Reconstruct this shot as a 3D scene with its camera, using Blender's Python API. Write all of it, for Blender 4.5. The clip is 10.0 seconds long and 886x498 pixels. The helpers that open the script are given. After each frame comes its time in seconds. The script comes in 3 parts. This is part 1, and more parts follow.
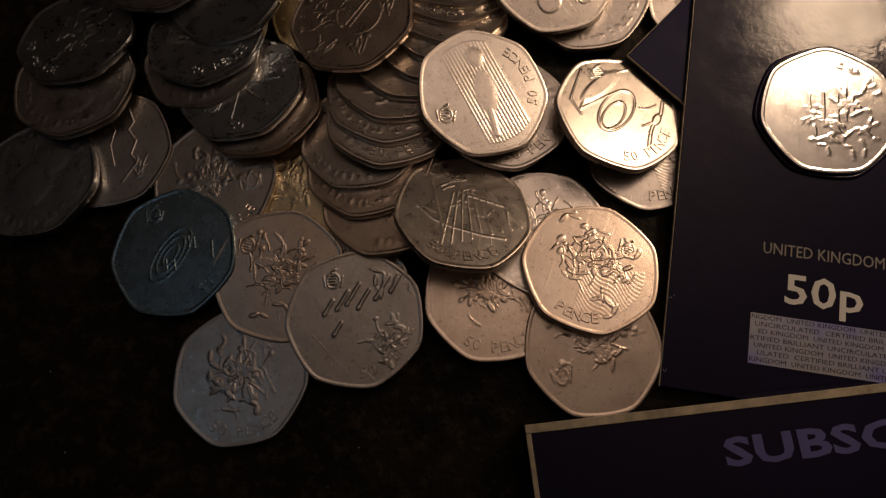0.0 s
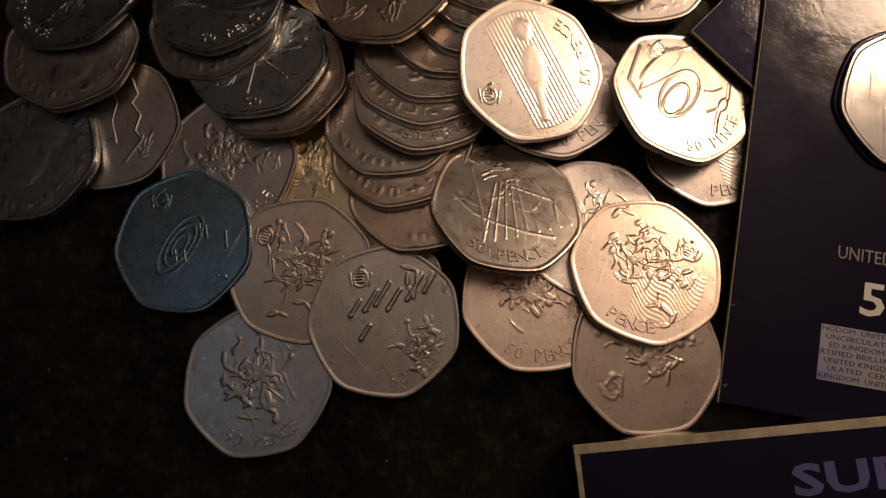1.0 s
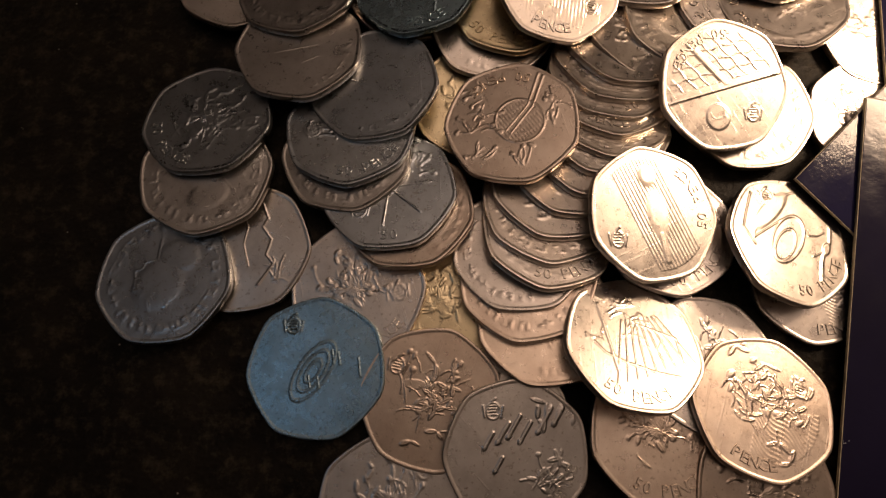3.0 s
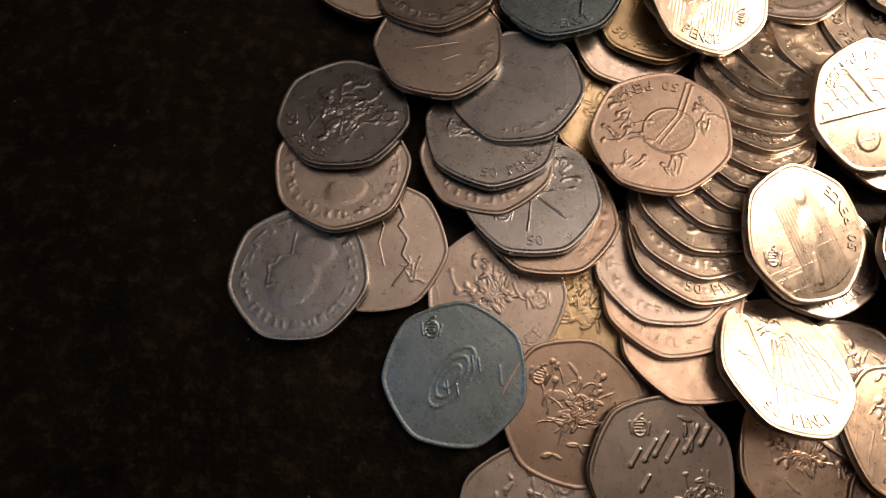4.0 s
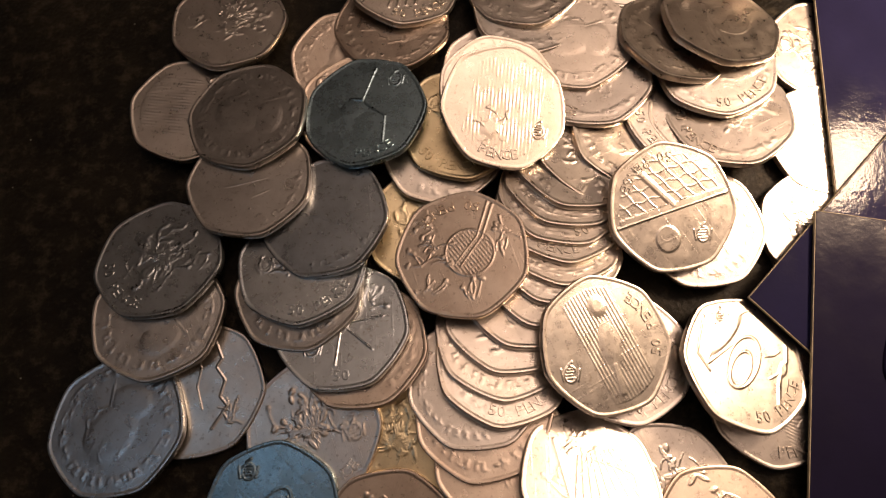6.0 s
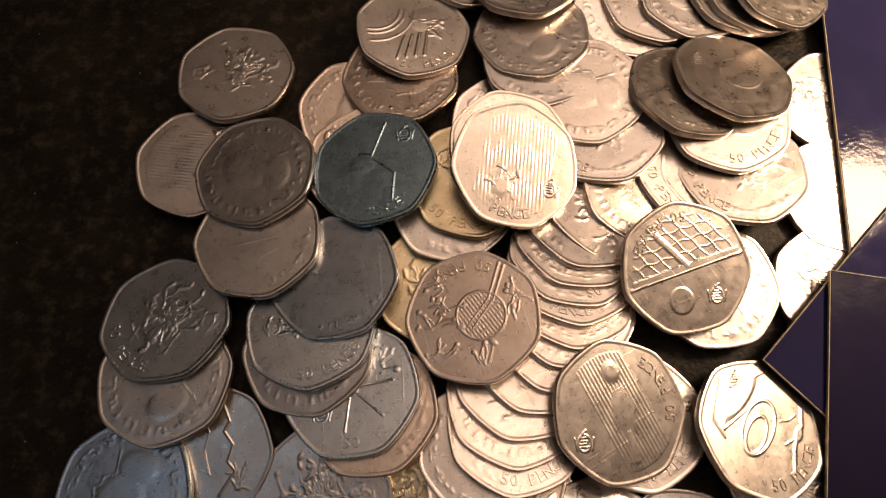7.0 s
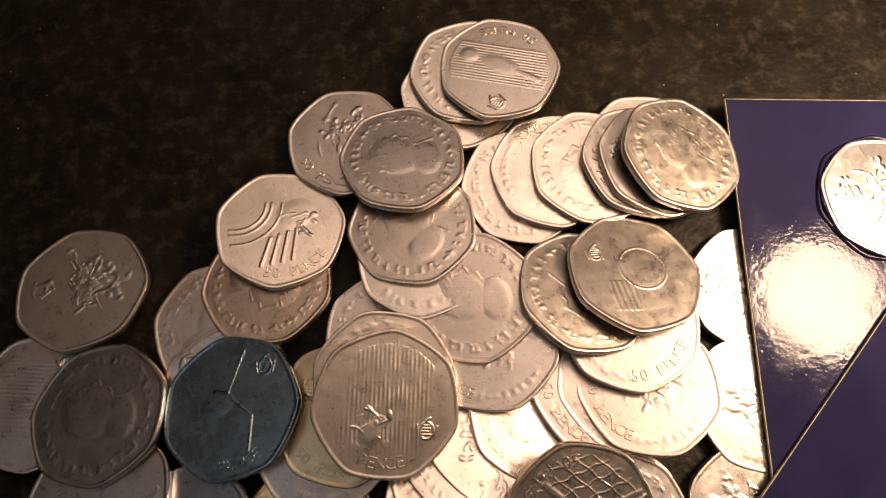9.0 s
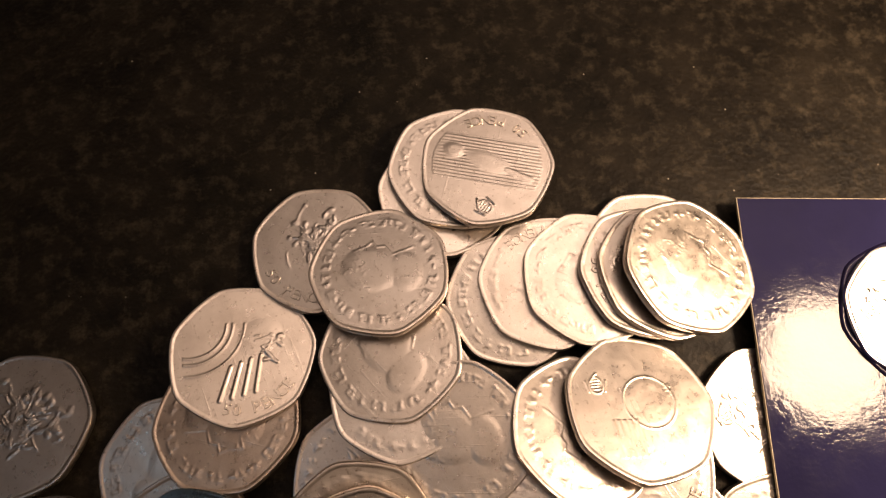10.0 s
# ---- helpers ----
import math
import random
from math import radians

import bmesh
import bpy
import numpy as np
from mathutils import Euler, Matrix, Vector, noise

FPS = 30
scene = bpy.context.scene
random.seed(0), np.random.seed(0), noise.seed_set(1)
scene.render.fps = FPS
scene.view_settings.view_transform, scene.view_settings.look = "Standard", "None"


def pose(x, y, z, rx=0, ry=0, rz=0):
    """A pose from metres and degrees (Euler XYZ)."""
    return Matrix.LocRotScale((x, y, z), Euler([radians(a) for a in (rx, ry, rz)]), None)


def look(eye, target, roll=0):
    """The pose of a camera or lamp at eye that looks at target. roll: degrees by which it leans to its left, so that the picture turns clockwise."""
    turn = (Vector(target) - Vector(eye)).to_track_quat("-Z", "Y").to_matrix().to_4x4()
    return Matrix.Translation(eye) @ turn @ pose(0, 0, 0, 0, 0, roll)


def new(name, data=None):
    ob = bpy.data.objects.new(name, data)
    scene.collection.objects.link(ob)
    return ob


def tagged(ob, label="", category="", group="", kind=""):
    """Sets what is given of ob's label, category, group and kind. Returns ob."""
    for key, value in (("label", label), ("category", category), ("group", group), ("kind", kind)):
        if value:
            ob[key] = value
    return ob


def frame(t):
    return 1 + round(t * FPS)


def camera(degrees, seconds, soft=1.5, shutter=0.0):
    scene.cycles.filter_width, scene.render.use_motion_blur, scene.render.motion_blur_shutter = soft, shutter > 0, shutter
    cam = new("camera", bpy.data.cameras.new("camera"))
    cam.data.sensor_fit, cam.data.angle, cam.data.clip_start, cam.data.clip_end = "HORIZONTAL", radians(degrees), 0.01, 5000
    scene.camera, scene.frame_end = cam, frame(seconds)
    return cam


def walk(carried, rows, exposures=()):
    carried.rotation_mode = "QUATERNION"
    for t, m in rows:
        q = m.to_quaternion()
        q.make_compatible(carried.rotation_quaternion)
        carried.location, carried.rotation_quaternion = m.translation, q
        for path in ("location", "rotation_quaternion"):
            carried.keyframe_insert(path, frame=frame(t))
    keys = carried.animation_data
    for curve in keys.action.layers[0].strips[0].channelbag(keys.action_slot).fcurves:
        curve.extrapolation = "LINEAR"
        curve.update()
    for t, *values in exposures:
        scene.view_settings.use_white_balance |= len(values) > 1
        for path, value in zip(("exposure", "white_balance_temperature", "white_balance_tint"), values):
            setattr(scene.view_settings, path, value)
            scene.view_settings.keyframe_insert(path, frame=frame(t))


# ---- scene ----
# ---- camera ----
cam = camera(72.0, 10.0, soft=1.3)
PATH = [
    (0.0, 0.04148, -0.08331, 0.12304, 13.46, 2.65, -0.75),
    (0.5, 0.03574, -0.07762, 0.11461, 11.63, 2.75, -0.20),
    (1.0, 0.03372, -0.07506, 0.11294, 10.25, 2.29, 0.40),
    (1.5, 0.02077, -0.07258, 0.11397, 10.05, 1.86, 1.68),
    (2.0, 0.01973, -0.06362, 0.11950, 11.77, 1.97, 1.46),
    (2.2, 0.02014, -0.06006, 0.11914, 11.15, 2.33, 1.39),
    (3.5, -0.01166, -0.05859, 0.12415, 14.86, -1.32, 2.00),
    (4.0, -0.02411, -0.05908, 0.11913, 13.98, -1.41, 4.09),
    (4.5, -0.02614, -0.04614, 0.12420, 14.65, -2.10, 4.00),
    (5.0, -0.01191, -0.03929, 0.12926, 16.78, -1.00, 2.34),
    (5.5, 0.00728, -0.04086, 0.12765, 16.39, -0.18, 0.15),
    (5.7, 0.01442, -0.04031, 0.12753, 16.05, 0.52, -0.48),
    (6.8, 0.01426, -0.02557, 0.12917, 15.49, 0.09, -1.05),
    (7.0, 0.01217, -0.02462, 0.12949, 15.80, 0.36, -0.83),
    (7.5, 0.01331, -0.01277, 0.13083, 15.43, 0.07, -0.73),
    (8.0, 0.02201, -0.00338, 0.12944, 15.81, 0.39, -1.43),
    (8.5, 0.03810, 0.01079, 0.12868, 16.35, 0.61, -3.74),
    (9.0, 0.03855, 0.02129, 0.12692, 16.60, 0.64, -3.89),
    (9.5, 0.04316, 0.03256, 0.12384, 16.95, 0.84, -4.43),
    (10.0, 0.04248, 0.04718, 0.12026, 17.01, 0.18, -4.57),
]

EXPOSURES = [(0.0, -1.0), (1.0, -0.35), (2.0, 0.0), (3.5, 0.3), (4.5, 0.6), (5.5, 0.85), (7.0, 0.85), (8.0, 0.85), (10.0, 0.7)]
walk(cam, [(t, pose(x, y, z, rx, ry, rz)) for t, x, y, z, rx, ry, rz in PATH], EXPOSURES)

# ---- light: a warm desk lamp close by, an added wash on the ceiling, an added faint cool source overhead ----
world = bpy.data.worlds.new("night_room")
world.use_nodes = True
world.node_tree.nodes["Background"].inputs[0].default_value = (0.6, 0.7, 1.0, 1)
world.node_tree.nodes["Background"].inputs[1].default_value = 0.001
scene.world = world


def area(name, eye, target, size, watts, colour, spread=180):
    data = bpy.data.lights.new(name, "AREA")
    data.shape, data.size, data.energy, data.color, data.spread = "DISK", size, watts, colour, radians(spread)
    ob = new(name, data)
    ob.matrix_world = look(eye, target)
    return ob


area("desk_lamp_light", (0.197, 0.064, 0.134), (0.185, 0.062, 0.0), 0.050, 0.37, (1.0, 0.69, 0.455), 140)
# Unseen source, added to brighten the ceiling that the coins mirror.
area("added_ceiling_wash", (0.72, 1.02, 1.34), (0.72, 1.02, 2.2), 0.25, 22.0, (1.0, 0.725, 0.575))
# Unseen too: a bluish disc added overhead for the coins' blue reflections.
area("added_cool_light", (-0.78, -0.02, 1.78), (0, 0, 0), 0.5, 0.24, (0.45, 0.72, 1.0))


# ---- materials ----
def nodes_of(name):
    m = bpy.data.materials.new(name)
    m.use_nodes = True
    nt = m.node_tree
    return m, nt, nt.nodes["Principled BSDF"]


def add(nt, kind, **inputs):
    n = nt.nodes.new(kind)
    for key, value in inputs.items():
        n.inputs[key.replace("_", " ")].default_value = value
    return n


def noise_tex(nt, scale, detail=4.0, rough=0.6, coords=None):
    n = add(nt, "ShaderNodeTexNoise", Scale=scale, Detail=detail, Roughness=rough)
    if coords:
        nt.links.new(coords, n.inputs["Vector"])
    return n.outputs["Fac"]


def ramp(nt, fac, stops):
    r = nt.nodes.new("ShaderNodeValToRGB")
    while len(r.color_ramp.elements) < len(stops):
        r.color_ramp.elements.new(0.5)
    for e, (p, c) in zip(r.color_ramp.elements, stops):
        e.position, e.color = p, (*c, 1)
    nt.links.new(fac, r.inputs["Fac"])
    return r.outputs["Color"]


def bump(nt, height, strength, distance, bsdf, normal=None):
    b = add(nt, "ShaderNodeBump", Strength=strength, Distance=distance)
    nt.links.new(height, b.inputs["Height"])
    if normal:
        nt.links.new(normal, b.inputs["Normal"])
    nt.links.new(b.outputs["Normal"], bsdf.inputs["Normal"])
    return b.outputs["Normal"]


def mix(nt, fac, a, b, kind="MIX"):
    n = nt.nodes.new("ShaderNodeMix")
    n.data_type, n.blend_type = "RGBA", kind
    for socket, value in ((n.inputs[0], fac), (n.inputs[6], a), (n.inputs[7], b)):
        if hasattr(value, "links"):
            nt.links.new(value, socket)
        elif isinstance(value, tuple):
            socket.default_value = (*value, 1)
        else:
            socket.default_value = value
    return n.outputs[2]


def coin_metal(name, pale, dark, gloss=0.25):
    m, nt, p = nodes_of(name)
    obj = nt.nodes.new("ShaderNodeTexCoord").outputs["Object"]
    info = nt.nodes.new("ShaderNodeObjectInfo")
    shift = nt.nodes.new("ShaderNodeVectorMath")
    nt.links.new(obj, shift.inputs[0])
    nt.links.new(info.outputs["Random"], shift.inputs[1])
    at = shift.outputs[0]
    stain = ramp(nt, noise_tex(nt, 160, 5, 0.65, at), [(0.3, dark), (0.6, pale)])
    tint = ramp(nt, info.outputs["Random"], [(0.0, (1.0, 0.97, 0.93)), (0.5, (0.98, 0.97, 0.96)), (1.0, (0.94, 0.94, 0.94))])
    pits = ramp(nt, noise_tex(nt, 1300, 2, 0.5, at), [(0.26, (0.70, 0.66, 0.62)), (0.38, (1, 1, 1))])
    nt.links.new(mix(nt, 1.0, mix(nt, 1.0, stain, tint, "MULTIPLY"), pits, "MULTIPLY"), p.inputs["Base Color"])
    p.inputs["Metallic"].default_value = 1.0
    r = ramp(nt, noise_tex(nt, 420, 4, 0.7, at), [(0.3, (gloss,) * 3), (0.7, (gloss * 1.5,) * 3)])
    nt.links.new(r, p.inputs["Roughness"])
    scratch = nt.nodes.new("ShaderNodeMapping")
    scratch.inputs["Scale"].default_value = (1.0, 0.04, 1.0)
    scratch.inputs["Rotation"].default_value = (0, 0, 0.7)
    nt.links.new(at, scratch.inputs["Vector"])
    lines = ramp(nt, noise_tex(nt, 1500, 3, 0.6, scratch.outputs["Vector"]), [(0.60, (0, 0, 0)), (0.72, (1, 1, 1))])
    marks = bump(nt, lines, 0.35, 0.00004, p)
    fine = bump(nt, noise_tex(nt, 2300, 4, 0.75, at), 0.28, 0.00005, p, marks)
    bump(nt, noise_tex(nt, 420, 5, 0.65, at), 0.13, 0.00012, p, fine)
    return m


CUPRONICKEL = coin_metal("cupronickel", (0.80, 0.74, 0.685), (0.66, 0.60, 0.545))
# Yellowed metal; a low coin's golden reflection is put into this colour too.
YELLOWED_SHEEN = coin_metal("yellowed_sheen_cupronickel", (0.82, 0.70, 0.47), (0.64, 0.53, 0.34))
TONED = coin_metal("copper_toned_cupronickel", (0.79, 0.675, 0.575), (0.64, 0.52, 0.43))
# Part toning, part cool reflection, both put into the base colour.
BLUED_SHEEN = coin_metal("blue_toned_sheen_cupronickel", (0.39, 0.53, 0.61), (0.30, 0.42, 0.48), 0.22)
DULLED = coin_metal("dulled_cupronickel", (0.66, 0.63, 0.60), (0.51, 0.48, 0.45))
# Left-hand coins: the blue-grey surroundings they mirror are put into the base colour.
COOL_REFLECTION = coin_metal("cool_reflection_cupronickel", (0.64, 0.69, 0.74), (0.50, 0.54, 0.58), 0.24)
PROOF = coin_metal("polished_cupronickel", (0.88, 0.86, 0.83), (0.80, 0.78, 0.75), 0.13)


def leatherette():
    m, nt, p = nodes_of("dark_brown_leatherette")
    obj = nt.nodes.new("ShaderNodeTexCoord").outputs["Object"]
    blotch = ramp(nt, noise_tex(nt, 55, 8, 0.72, obj), [(0.34, (0.003, 0.0023, 0.0014)), (0.68, (0.017, 0.0135, 0.009))])
    smear = ramp(nt, noise_tex(nt, 240, 6, 0.75, obj), [(0.50, (0, 0, 0)), (0.70, (0.034, 0.028, 0.019))])
    dots = add(nt, "ShaderNodeTexVoronoi", Scale=260.0)
    nt.links.new(obj, dots.inputs["Vector"])
    dust = ramp(nt, dots.outputs["Distance"], [(0.03, (1, 1, 1)), (0.06, (0, 0, 0))])
    some = ramp(nt, dots.outputs["Color"], [(0.62, (0, 0, 0)), (0.66, (0.30, 0.27, 0.22))])
    ground = mix(nt, 1.0, blotch, smear, "ADD")
    nt.links.new(mix(nt, 1.0, ground, mix(nt, 1.0, dust, some, "MULTIPLY"), "ADD"), p.inputs["Base Color"])
    nt.links.new(ramp(nt, noise_tex(nt, 75, 7, 0.72, obj), [(0.38, (0.34,) * 3), (0.62, (0.52,) * 3)]), p.inputs["Roughness"])
    p.inputs["Specular IOR Level"].default_value = 0.10
    v = add(nt, "ShaderNodeTexVoronoi", Scale=900.0)
    nt.links.new(obj, v.inputs["Vector"])
    grain = bump(nt, v.outputs["Distance"], 0.30, 0.0003, p)
    bump(nt, noise_tex(nt, 620, 6, 0.8, obj), 0.45, 0.0003, p, grain)
    return m


def plain(name, colour, rough, spread=0.25, scale=60.0, metallic=0.0, relief=0.15, wear=0.2):
    m, nt, p = nodes_of(name)
    obj = nt.nodes.new("ShaderNodeTexCoord").outputs["Object"]
    low = tuple(c * (1 - spread) for c in colour)
    nt.links.new(ramp(nt, noise_tex(nt, scale, 5, 0.6, obj), [(0.3, low), (0.7, colour)]), p.inputs["Base Color"])
    nt.links.new(ramp(nt, noise_tex(nt, scale * 3, 4, 0.6, obj), [(0.3, (rough * (1 - wear),) * 3), (0.7, (min(1, rough * (1 + wear)),) * 3)]), p.inputs["Roughness"])
    p.inputs["Metallic"].default_value = metallic
    bump(nt, noise_tex(nt, scale * 12, 3, 0.6, obj), relief, 0.0001, p)
    return m


TABLE = leatherette()
NAVY = plain("navy_gloss_card", (0.016, 0.015, 0.05), 0.10, 0.3, 45, 0.0, 0.5, 0.5)
NAVY.node_tree.nodes["Principled BSDF"].inputs["Specular IOR Level"].default_value = 0.14
BLACK_CARD = plain("dark_navy_gloss_card", (0.011, 0.009, 0.030), 0.16, 0.3, 30, 0.0, 0.6, 0.45)
BLACK_CARD.node_tree.nodes["Principled BSDF"].inputs["Specular IOR Level"].default_value = 0.22
EDGE = plain("worn_paper_edge", (0.62, 0.54, 0.40), 0.8, 0.5, 400)
WHITE_INK = plain("white_ink", (0.78, 0.78, 0.76), 0.5, 0.08)
GREY_INK = plain("grey_ink", (0.30, 0.28, 0.26), 0.5, 0.1)
BLUE_INK = plain("blue_grey_ink", (0.12, 0.12, 0.36), 0.5, 0.2)


def hologram():
    m, nt, p = nodes_of("hologram_foil")
    obj = nt.nodes.new("ShaderNodeTexCoord").outputs["Object"]
    tint = ramp(nt, noise_tex(nt, 45, 3, 0.5, obj), [(0.35, (0.50, 0.50, 0.54)), (0.5, (0.40, 0.42, 0.62)), (0.6, (0.22, 0.20, 0.75)), (0.72, (0.48, 0.36, 0.70))])
    nt.links.new(tint, p.inputs["Base Color"])
    p.inputs["Metallic"].default_value, p.inputs["Roughness"].default_value = 0.55, 0.42
    bump(nt, noise_tex(nt, 900, 3, 0.6, obj), 0.3, 0.0001, p)
    return m


FOIL = hologram()
DARK_INK = plain("dark_ink", (0.03, 0.03, 0.05), 0.5)
CEILING = plain("white_ceiling_paint", (0.72, 0.70, 0.67), 0.9, 0.06, 4)
PLASTER = plain("dim_room_wall", (0.09, 0.087, 0.085), 0.9, 0.15, 4)
BOARDS = plain("dark_floor", (0.02, 0.016, 0.012), 0.6, 0.3, 6)
PAPER = plain("white_paper", (0.86, 0.87, 0.88), 0.7, 0.08)


# ---- building helpers ----
def part(name, bm, material, parent=None, label="", smooth=False):
    mesh = bpy.data.meshes.new(name)
    bm.to_mesh(mesh)
    bm.free()
    mesh.materials.append(material)
    if smooth:
        mesh.shade_smooth()
    ob = new(name, mesh)
    ob.parent = parent
    return tagged(ob, label)


def box(x0, x1, y0, y1, z0, z1, bevel=0.0):
    bm = bmesh.new()
    bmesh.ops.create_cube(bm, size=1, matrix=Matrix.Translation(((x0 + x1) / 2, (y0 + y1) / 2, (z0 + z1) / 2)) @ Matrix.Diagonal((x1 - x0, y1 - y0, z1 - z0, 1)))
    if bevel:
        bmesh.ops.bevel(bm, geom=bm.edges[:], offset=bevel, segments=2, affect="EDGES", profile=0.5)
    return bm


def letters(text, size, depth, bold=0.0, bevel=0.0):
    """Built-in font letters as one mesh, centred on the origin."""
    data = bpy.data.curves.new("text", "FONT")
    data.body, data.size, data.extrude, data.offset, data.resolution_u = text, size, depth, bold, 2
    data.bevel_depth, data.bevel_resolution = bevel, 0
    data.space_character = 1.0 + bold * 300
    data.align_x, data.align_y = "CENTER", "CENTER"
    ob = bpy.data.objects.new("text", data)
    mesh = bpy.data.meshes.new_from_object(ob)
    bpy.data.objects.remove(ob)
    bpy.data.curves.remove(data)
    bm = bmesh.new()
    bm.from_mesh(mesh)
    bpy.data.meshes.remove(mesh)
    return bm


# ---- the setting ----
tagged(part("table_top", box(-0.45, 0.45, -0.4, 0.5, -0.03, 0.0, 0.004), TABLE), "dark brown leatherette table top, faintly speckled", "table top", kind="structure")
tagged(part("floor", box(-2.5, 2.5, -2.5, 2.5, -0.8, -0.75), BOARDS), "dark floor of the dim room", "floor", kind="structure")
for name, b in (("wall_west", (-2.6, -2.5, -2.5, 2.5)), ("wall_east", (2.5, 2.6, -2.5, 2.5)), ("wall_south", (-2.5, 2.5, -2.6, -2.5)), ("wall_north", (-2.5, 2.5, 2.5, 2.6))):
    tagged(part(name, box(*b, -0.75, 2.2), PLASTER), "plain painted wall of the dim room", "wall", kind="structure")
tagged(part("ceiling", box(-2.5, 2.5, -2.5, 2.5, 2.2, 2.3), CEILING), "plain white ceiling of the dim room", "ceiling", kind="structure")

# ---- coins: seven-sided, of constant width ----
WIDTH, THICK, SIDE = 0.0273, 0.00178, 2 * math.pi / 7
CORNER = WIDTH / (2 * math.sin(3 * math.pi / 7))


def outline(a):
    """Distance from the centre to the curved seven-sided edge; a corner points along +y."""
    off = np.mod(a - math.pi / 2, SIDE) - SIDE / 2
    r = -CORNER * np.cos(off) + np.sqrt(WIDTH**2 - (CORNER * np.sin(off)) ** 2)
    near = SIDE / 2 - np.abs(off)
    return r - 0.00016 * np.exp(-((near / 0.06) ** 2))


def ridge(x, y, x0, y0, x1, y1, w):
    dx, dy = x1 - x0, y1 - y0
    t = np.clip(((x - x0) * dx + (y - y0) * dy) / (dx * dx + dy * dy + 1e-9), 0, 1)
    d = np.hypot(x - x0 - t * dx, y - y0 - t * dy)
    return np.clip(1.6 - 1.5 * d / w, 0, 1)


def blob(x, y, cx, cy, rx, ry, turn=0.0):
    c, s = math.cos(radians(turn)), math.sin(radians(turn))
    u, v = ((x - cx) * c + (y - cy) * s) / rx, (-(x - cx) * s + (y - cy) * c) / ry
    return np.clip(1.25 * (1 - u * u - v * v), 0, 1)


def hoop(x, y, cx, cy, rx, ry, w, turn=0.0):
    c, s = math.cos(radians(turn)), math.sin(radians(turn))
    u, v = ((x - cx) * c + (y - cy) * s) / rx, (-(x - cx) * s + (y - cy) * c) / ry
    return np.clip(1.3 - np.abs(np.hypot(u, v) - 1) * min(rx, ry) / w, 0, 1)


def stripes(x, y, turn, period):
    c, s = math.cos(radians(turn)), math.sin(radians(turn))
    return 0.5 + 0.5 * np.sin((x * c + y * s) / period * 2 * math.pi)


def tangle(x, y, seed, count, spread, w, lean=0.0, cx=0.0, cy=0.0):
    """A crowded group of short curved strokes and lumps."""
    rng = random.Random(seed)
    h = np.zeros_like(x)
    for _ in range(count):
        px, py, a = cx + rng.gauss(0, spread), cy + rng.gauss(0, spread * 0.8), radians(lean) + rng.gauss(0, 0.9)
        bend = rng.uniform(-0.5, 0.5)
        for _ in range(3):
            n = rng.uniform(0.6, 1.5)
            qx, qy = px + n * math.cos(a), py + n * math.sin(a)
            h = np.maximum(h, rng.uniform(0.6, 1) * ridge(x, y, px, py, qx, qy, w * rng.uniform(0.7, 1.3)))
            px, py, a = qx, qy, a + bend
        if rng.random() < 0.4:
            h = np.maximum(h, blob(x, y, px, py, rng.uniform(0.5, 1.1), rng.uniform(0.4, 0.8), rng.uniform(0, 180)))
    return h


def plateau(x, y, seed, count, spread, cx=0.0, cy=0.0):
    """Low flat lumps that fill in behind the strokes."""
    rng = random.Random(seed + 500)
    h = np.zeros_like(x)
    for _ in range(count):
        h = np.maximum(h, np.clip(2.2 * blob(x, y, cx + rng.gauss(0, spread), cy + rng.gauss(0, spread), rng.uniform(0.9, 2.2), rng.uniform(0.6, 1.3), rng.uniform(0, 180)), 0, rng.uniform(0.4, 0.9)))
    return h


def limbs(x, y, seed, count, spread, lean, cx=0.0, cy=0.0):
    """Long flat-topped lumps, jointed end to end, with a fine crease along each."""
    rng = random.Random(seed + 900)
    h = np.zeros_like(x)
    for _ in range(count):
        px, py, a = cx + rng.gauss(0, spread), cy + rng.gauss(0, spread), lean + rng.gauss(0, 40)
        for _ in range(2):
            n, w, top = rng.uniform(0.8, 1.7), rng.uniform(0.26, 0.52), rng.uniform(0.55, 1.0)
            qx, qy = px + n * math.cos(radians(a)), py + n * math.sin(radians(a))
            lump = np.clip(1.7 * blob(x, y, qx, qy, n, w, a), 0, 1)
            crease = np.clip(1 - np.hypot((x - qx) / n, (-(x - qx) * math.sin(radians(a)) + (y - qy) * math.cos(radians(a))) / 0.16), 0, 1)
            h = np.maximum(h, top * lump - 0.35 * crease)
            px, py, a = qx + n * 0.9 * math.cos(radians(a)), qy + n * 0.9 * math.sin(radians(a)), a + rng.choice([-1, 1]) * rng.uniform(25, 80)
    return h


def crest(x, y, cx, cy):
    """A small shield of short strokes between two curved sides."""
    h = np.maximum(0.7 * hoop(x, y, cx, cy, 1.25, 1.5, 0.16), ridge(x, y, cx - 0.3, cy + 1.7, cx + 0.4, cy + 2.3, 0.2))
    for k in range(4):
        h = np.maximum(h, 0.75 * ridge(x, y, cx - 1.0 + 0.2 * (k % 2), cy + 0.9 - 0.55 * k, cx + 0.9 - 0.25 * (k % 3), cy + 1.0 - 0.55 * k, 0.13))
    for side in (-1, 1):
        h = np.maximum(h, 0.8 * ridge(x, y, cx + side * 1.5, cy - 1.2, cx + side * 1.9, cy + 0.9, 0.17))
    return h


def ribbon(x, y, points, w):
    """A rounded ribbon through the points."""
    h = np.zeros_like(x)
    for (px, py), (qx, qy) in zip(points, points[1:]):
        h = np.maximum(h, ridge(x, y, px, py, qx, qy, w))
    return h


